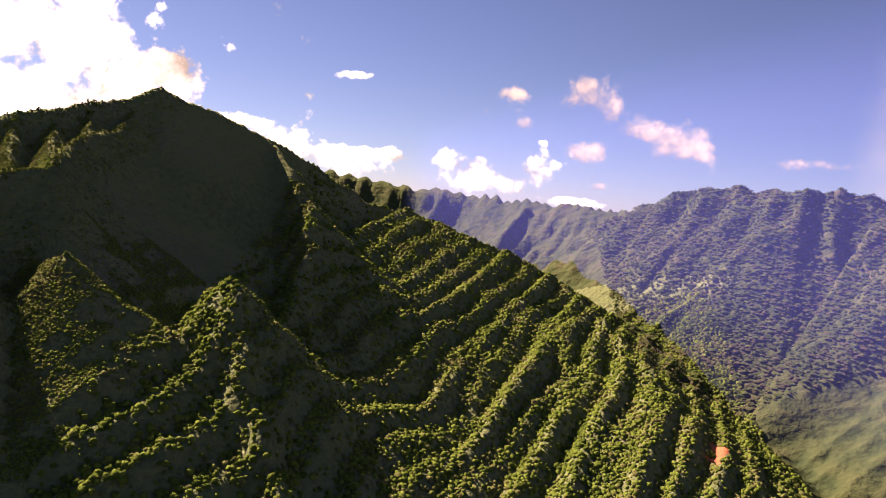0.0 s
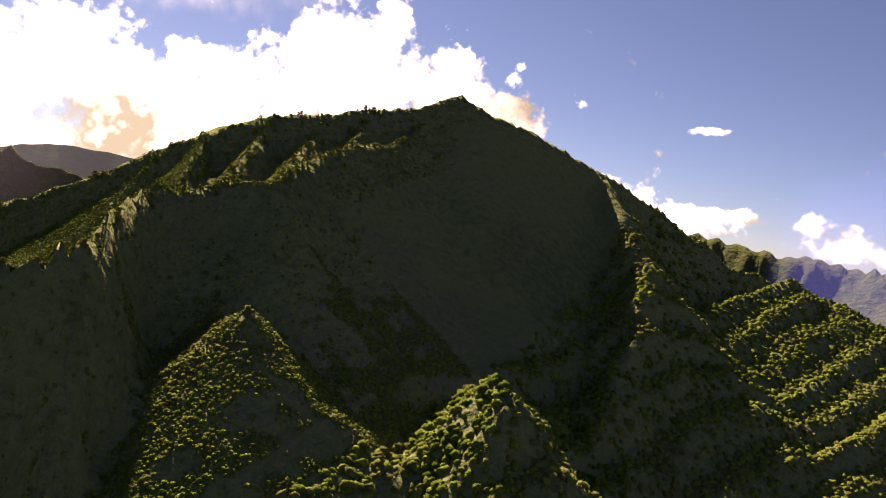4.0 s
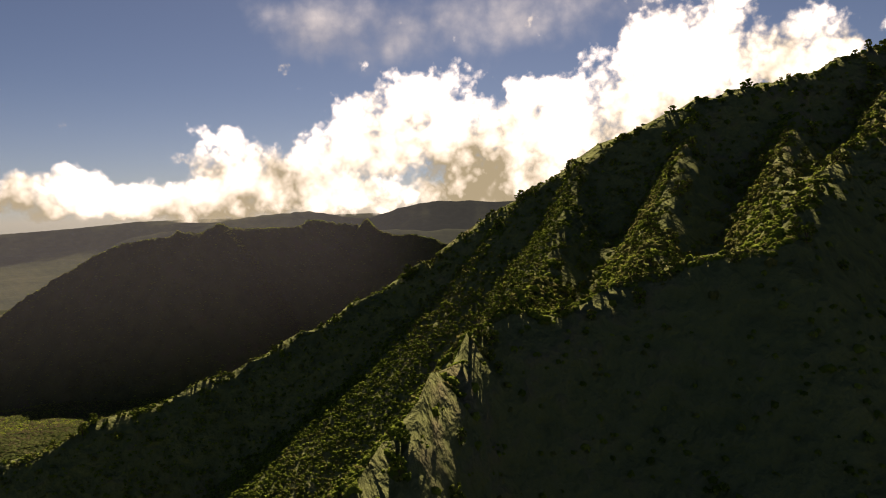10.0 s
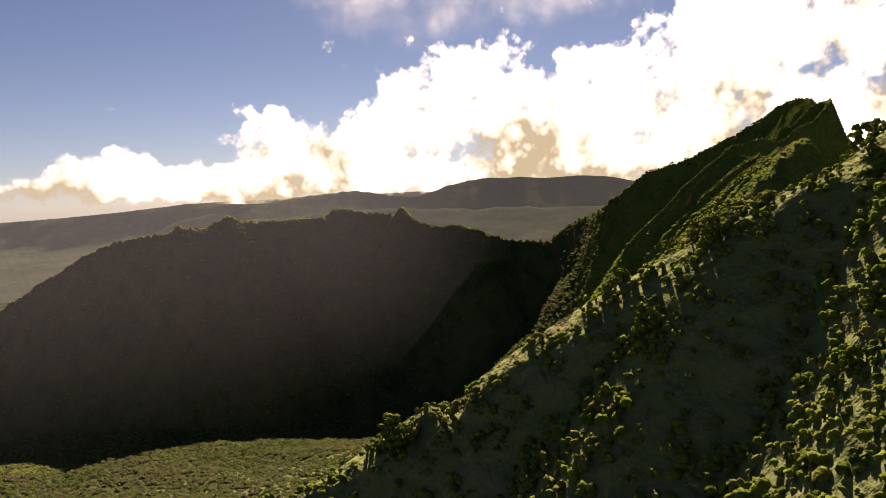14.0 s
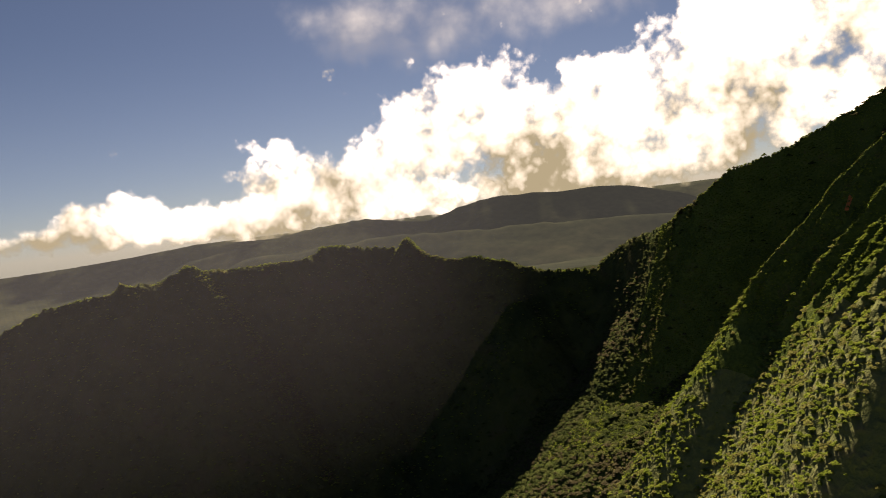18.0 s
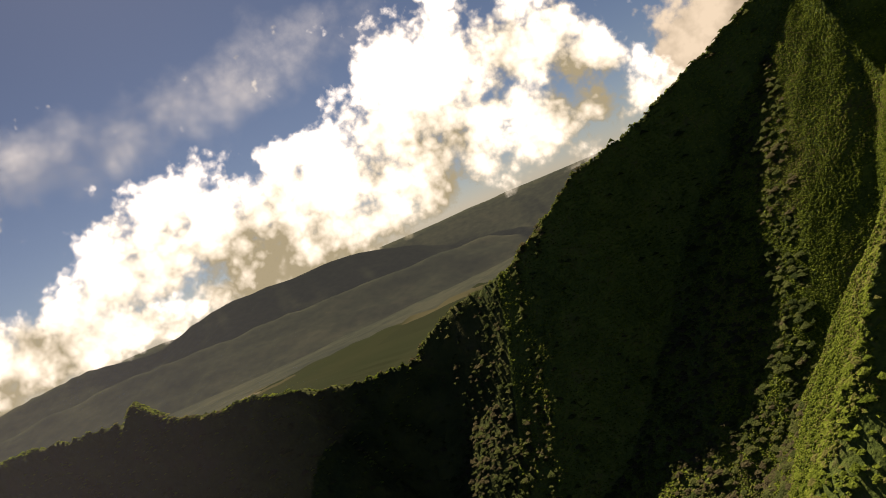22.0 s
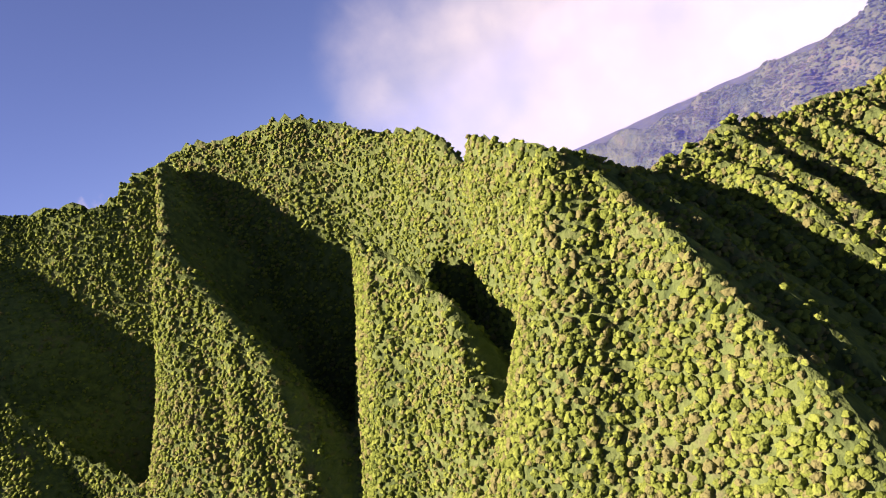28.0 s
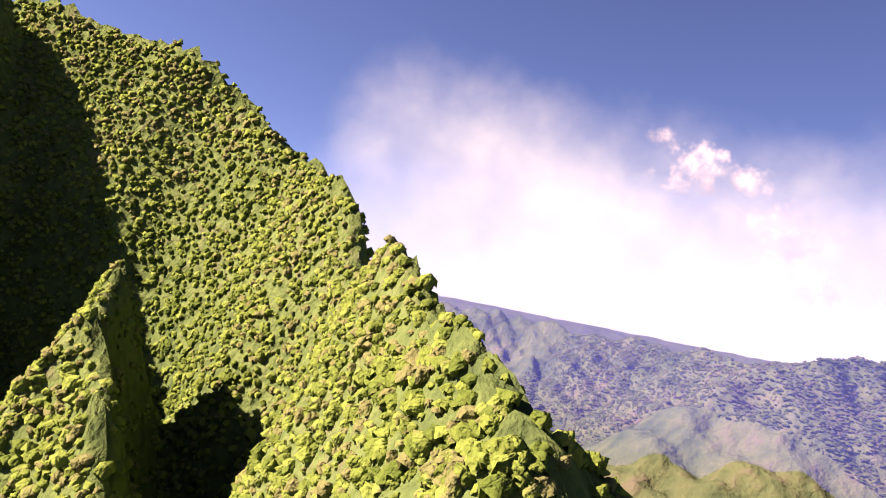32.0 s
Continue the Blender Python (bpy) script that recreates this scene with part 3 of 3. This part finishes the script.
cloud("cloud_over_summit", [(6, 13, 2.8, 2), (9, 12, 3, 2.2), (7, 10.5, 4, 3), (12, 8, 4.4, 3.4), (15, 4, 4, 3.4), (9, 7, 4.4, 3.2)], SUMMIT_CLOUD, "cream cumulus cloud rising behind the summit", centre=(-422, 464), far=750.0)
cloud("small_cloud", [(7.4, 9, 1.6, 0.4)], SUNLIT_CLOUD, "tiny white cloud wisp")
cloud("small_cloud", [(-4.9, 8.7, 1.4, 0.6), (-10.6, 8.9, 2.3, 1.4), (-12.7, 7.9, 1.3, 1.1), (-15.2, 6.4, 2.4, 0.8), (-18.4, 5.3, 3, 1.4)], PALE_CLOUD, "drifting cream cloud fragments")
cloud("small_cloud", [(-6, 6.5, 0.7, 0.6), (-11.1, 4.4, 2.5, 1.1), (-12.2, 2, 1.2, 0.4), (-28.3, 4.7, 3, 0.5)], PALE_CLOUD, "drifting cream cloud scraps")
cloud("small_cloud", [(-59.2, 12.4, 4.3, 2.1), (-64.8, 8.5, 3.4, 2.6), (-54.8, 14.4, 1.7, 0.9), (-67, 5.1, 2.1, 1.1)], PALE_CLOUD, "soft cream cloud over the ridge")

# ---- haze: added thin sheets in the valleys, tinted to imitate hazy air ----
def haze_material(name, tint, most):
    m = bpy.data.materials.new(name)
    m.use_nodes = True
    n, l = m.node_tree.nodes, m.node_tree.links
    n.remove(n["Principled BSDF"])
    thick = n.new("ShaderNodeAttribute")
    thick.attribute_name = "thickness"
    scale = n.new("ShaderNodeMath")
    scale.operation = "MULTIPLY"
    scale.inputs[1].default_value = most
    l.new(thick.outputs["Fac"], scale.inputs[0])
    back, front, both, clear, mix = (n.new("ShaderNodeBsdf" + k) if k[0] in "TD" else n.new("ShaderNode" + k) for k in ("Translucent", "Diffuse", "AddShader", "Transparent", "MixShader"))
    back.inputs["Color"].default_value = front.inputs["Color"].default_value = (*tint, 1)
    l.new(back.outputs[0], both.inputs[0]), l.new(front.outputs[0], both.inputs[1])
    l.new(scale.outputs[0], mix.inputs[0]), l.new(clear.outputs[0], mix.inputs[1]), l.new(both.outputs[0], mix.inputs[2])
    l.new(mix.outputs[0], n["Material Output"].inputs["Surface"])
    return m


def haze(name, line, z0, z1, z2, z3, mat, label):
    """An upright see-through sheet, added as painted haze, along a line of the plan, fading out below z1, above z2 and
    at both ends.
    """
    spots = []
    for (ax, ay), (bx, by) in zip(line, line[1:]):
        spots += [(ax + u * (bx - ax), ay + u * (by - ay)) for u in np.linspace(0, 1, 60)]
    xy = np.array(spots)
    zs = np.linspace(z0, z3, 40)
    k, h = np.meshgrid(np.arange(len(xy)), zs)
    co = np.stack([xy[k, 0], xy[k, 1], h + EYE], -1)
    smooth = lambda v: np.clip(v, 0, 1) ** 2 * (3 - 2 * np.clip(v, 0, 1))
    ends = smooth(np.minimum(k, len(xy) - 1 - k) / (0.18 * len(xy)))
    thick = smooth((h - z0) / (z1 - z0)) * smooth((z3 - h) / (z3 - z2)) * ends
    ny, nx = k.shape
    mesh = bpy.data.meshes.new(name)
    mesh.from_pydata(co.reshape(-1, 3).tolist(), [], [(j * nx + i, j * nx + i + 1, j * nx + i + 1 + nx, j * nx + i + nx) for j in range(ny - 1) for i in range(nx - 1)])
    mesh.attributes.new("thickness", "FLOAT", "POINT").data.foreach_set("value", thick.ravel())
    mesh.materials.append(mat)
    ob = tagged(new(name, mesh), label, "haze", kind="structure")
    ob.visible_shadow = False
    return ob


# the tints paint haze over whatever lies behind the sheets
BLUE_HAZE = haze_material("blue_haze_sheet", (0.2, 0.25, 0.95), 0.085)
GREY_HAZE = haze_material("grey_haze_sheet", (0.5, 0.49, 0.6), 0.03)
haze("haze_sheet_east", [(-130, 1320), (290, 60)], -130, -10, 60, 130, BLUE_HAZE, "added sheet tinted blue as haze over the valley before the far ridge")
haze("haze_sheet_west", [(-470, -200), (-570, 560)], -100, 0, 20, 80, GREY_HAZE, "added sheet tinted grey as haze over the valley before the back ridge")

# ---- vegetation ----
phi = (1 + 5 ** 0.5) / 2
ICO = np.array([(-1, phi, 0), (1, phi, 0), (-1, -phi, 0), (1, -phi, 0), (0, -1, phi), (0, 1, phi), (0, -1, -phi), (0, 1, -phi), (phi, 0, -1), (phi, 0, 1), (-phi, 0, -1), (-phi, 0, 1)]) / math.hypot(1, phi)
FACES = np.array([(0, 11, 5), (0, 5, 1), (0, 1, 7), (0, 7, 10), (0, 10, 11), (1, 5, 9), (5, 11, 4), (11, 10, 2), (10, 7, 6), (7, 1, 8), (3, 9, 4), (3, 4, 2), (3, 2, 6), (3, 6, 8), (3, 8, 9), (4, 9, 5), (2, 4, 11), (6, 2, 10), (8, 6, 7), (9, 8, 1)])
FACES = FACES[ICO[FACES][:, :, 2].mean(1) > -0.35]
TENT = np.array([(0.1, 0, 0.68)] + [(math.cos(k * 1.2566), math.sin(k * 1.2566), -0.15 if k % 2 else 0.05) for k in range(5)])
TENT_FACES = np.array([(0, 1 + k, 1 + (k + 1) % 5) for k in range(5)])
rng = np.random.default_rng(7)


def shrubs(name, x0, x1, y0, y1, size, keep_shade, label, lumps=1, mat=LEAVES, steep=1.0, form=ICO, faces=FACES):
    """Clumps of leaves all over a stretch of the plan; sparser on slopes turned from the sun."""
    n = int(steep * (x1 - x0) * (y1 - y0) / (0.72 * size) ** 2)
    x, y = rng.uniform(x0, x1, n), rng.uniform(y0, y1, n)
    z = at_ground(x, y)
    reach = min(2.0, 1.5 * size)
    gxs, gys = (at_ground(x + reach, y) - z) / reach, (at_ground(x, y + reach) - z) / reach
    facing = (-gxs * sun_way.x - gys * sun_way.y + sun_way.z) / np.sqrt(1 + gxs ** 2 + gys ** 2)
    ok = (facing > 0.03) | (rng.random(n) < keep_shade)
    ok &= rng.random(n) < np.sqrt(1 + gxs ** 2 + gys ** 2) / steep
    for sx, sy, sr, sq in SCARS:
        ok &= ((x - sx) / sr) ** 2 + ((y - sy) / sq) ** 2 > 1
    x, y, z = np.repeat(x[ok], lumps), np.repeat(y[ok], lumps), np.repeat(z[ok], lumps)
    n = len(x)
    r = size * 0.5 * np.clip(rng.lognormal(0.0, 0.3, n), 0.5, 1.7)
    if lumps > 1:
        x, y, z = x + rng.normal(0, 0.3, n) * size, y + rng.normal(0, 0.3, n) * size, z + rng.uniform(0, 0.35, n) * size
        r = r * 0.62
    turn = rng.uniform(0, 6.283, n)
    v = form[None] * rng.uniform(0.6, 1.35, (n, len(form), 1))
    c, s = np.cos(turn)[:, None], np.sin(turn)[:, None]
    vx, vy = v[..., 0] * c - v[..., 1] * s, v[..., 0] * s + v[..., 1] * c
    co = np.stack([x[:, None] + vx * r[:, None], y[:, None] + vy * r[:, None], z[:, None] + (v[..., 2] * 0.85 + 0.25) * r[:, None]], -1)
    return clump_mesh(name, co, label, mat, faces)


def clump_mesh(name, co, label, mat, faces):
    n, k = co.shape[:2]
    f = (faces[None] + k * np.arange(n)[:, None, None]).reshape(-1, 3)
    mesh = bpy.data.meshes.new(name)
    mesh.vertices.add(k * n)
    mesh.vertices.foreach_set("co", co.ravel())
    mesh.loops.add(f.size)
    mesh.loops.foreach_set("vertex_index", f.ravel())
    mesh.polygons.add(len(f))
    mesh.polygons.foreach_set("loop_start", np.arange(0, f.size, 3))
    mesh.update()
    mesh.materials.append(mat)
    return tagged(new(name, mesh), label, "shrubs", kind="stuff")


shrubs("slope_shrubs", -110, 170, 180, 560, 1.9, 0.25, "dense green shrubs covering the fluted slope")
shrubs("spur_shrubs", -205, -110, 190, 322, 0.8, 0.06, "green shrubs along the sharp spurs")
shrubs("crest_shrubs", -290, -205, 220, 322, 0.75, 0.3, "low green bushes on the narrow crest", 2)
shrubs("crest_shrubs", -232, -165, 322, 420, 0.8, 0.15, "low green bushes under the summit", 1)
shrubs("bench_shrubs", -205, -150, 205, 300, 0.7, 0.02, "low green bushes edging the narrow bench", 2)
shrubs("flank_shrubs", -310, -228, 318, 390, 0.9, 0.75, "dark bushes crowding the flank of the crest", 2, form=TENT, faces=TENT_FACES)
shrubs("far_forest", 110, 400, 440, 1000, 3.0, 0.5, "dark forest on the far fluted ridge", 1, DARK_LEAVES, form=TENT, faces=TENT_FACES)
shrubs("valley_shrubs", -640, -420, 60, 600, 1.9, 0.1, "bushy green trees on the valley floor", mat=DARK_LEAVES, form=TENT, faces=TENT_FACES)
shrubs("hollow_shrubs", -470, -330, 370, 486, 1.3, 0.1, "green thickets in the hollow", form=TENT, faces=TENT_FACES)
shrubs("wall_shrubs", -446, -338, 472, 604, 0.42, 0.15, "green bushes clinging to the steep fluted wall", steep=2.2)
shrubs("wall_shrubs", -510, -446, 490, 604, 0.75, 0.45, "green bushes on the shoulder of the steep wall", steep=2.0, form=TENT, faces=TENT_FACES)
shrubs("ridge_trees", -760, -560, 200, 600, 1.3, 0.1, "dark trees along the back ridge", form=TENT, faces=TENT_FACES)

# ---- single trees on the crest ----
BARK = mottled("grey_bark", [(0.05, 0.04, 0.03), (0.08, 0.065, 0.05), (0.10, 0.09, 0.07)], (1.5, 14), bump=0.02)
tree_rng = np.random.default_rng(21)


def part(name, bm, mat, parent, label=""):
    mesh = bpy.data.meshes.new(name)
    bm.to_mesh(mesh)
    bm.free()
    mesh.materials.append(mat)
    ob = new(name, mesh)
    ob.parent = parent
    return tagged(ob, label)


def tree(high, wide, label):
    """A small ridge tree: a forked tapered trunk under a ragged crown of leaf clumps."""
    root = tagged(new("tree"), label, "tree", "trees along the crest")
    bm = bmesh.new()
    limbs = [((0, 0, -0.3), (0.04 * wide, 0, 0.45 * high), 0.07 * high)]
    for q in range(4):
        a = q * 1.57 + tree_rng.uniform(-0.4, 0.4)
        limbs.append(((0.04 * wide, 0, (0.32 + 0.04 * q) * high), (0.32 * wide * math.cos(a), 0.32 * wide * math.sin(a), high * tree_rng.uniform(0.62, 0.8)), 0.035 * high))
    for p0, p1, r in limbs:
        p0, p1 = Vector(p0), Vector(p1)
        way = (p1 - p0).to_track_quat("Z", "Y")
        rings = []
        for p, rad in ((p0, r), ((p0 + p1) / 2, r * 0.75), (p1, r * 0.45)):
            rings.append([bm.verts.new(p + way @ Vector((rad * math.cos(k * 1.047), rad * math.sin(k * 1.047), 0))) for k in range(6)])
        for lower, upper in zip(rings, rings[1:]):
            for k in range(6):
                bm.faces.new((lower[k], lower[(k + 1) % 6], upper[(k + 1) % 6], upper[k]))
    part("trunk", bm, BARK, root, "grey forked trunk")
    bm = bmesh.new()
    for q in range(40):
        a, h = tree_rng.uniform(0, 6.283), tree_rng.uniform(0.12, 1.0)
        spread = 0.5 * wide * math.sqrt(max(0.05, 1 - ((h - 0.5) / 0.56) ** 2)) * tree_rng.uniform(0.35, 1.05)
        c = Vector((spread * math.cos(a), spread * math.sin(a), h * high))
        r = wide * tree_rng.uniform(0.09, 0.19)
        vs = [bm.verts.new(c + Vector(v) * r * tree_rng.uniform(0.6, 1.35)) for v in ICO]
        for f in FACES:
            bm.faces.new([vs[k] for k in f])
    part("crown", bm, LEAVES, root, "ragged green crown")
    return root


kinds = [tree(2.0, 1.7, "small round-crowned green tree on the crest"), tree(2.6, 1.9, "taller green tree leaning over the ridge line"), tree(1.5, 1.6, "low spreading green tree among shrubs"), tree(2.2, 1.3, "slender green tree on the steep slope")]
spots = []
for name, slope, deep, gully, pts in RIDGES:
    for (ax, ay, az), (bx, by, bz) in zip(pts, pts[1:]):
        for q in range(max(1, int(math.hypot(bx - ax, by - ay) / 2.2))):
            u = tree_rng.random()
            x, y = ax + u * (bx - ax) + tree_rng.normal(0, 3.0), ay + u * (by - ay) + tree_rng.normal(0, 3.0)
            if -300 < x < -165 and 225 < y < 375:
                spots.append((x, y))
tree_rng.shuffle(spots)
for k, (x, y) in enumerate(spots[:240]):
    m = pose(x, y, float(at_ground(np.array([x]), np.array([y]))[0]) - 0.15, 0, 0, tree_rng.uniform(0, 360)) @ Matrix.Scale(float(tree_rng.uniform(0.55, 1.0)), 4)
    if k < 4:
        kinds[k].matrix_basis = m
    else:
        twin = copy_thing(kinds[k % 4], m)
        twin.matrix_basis = m
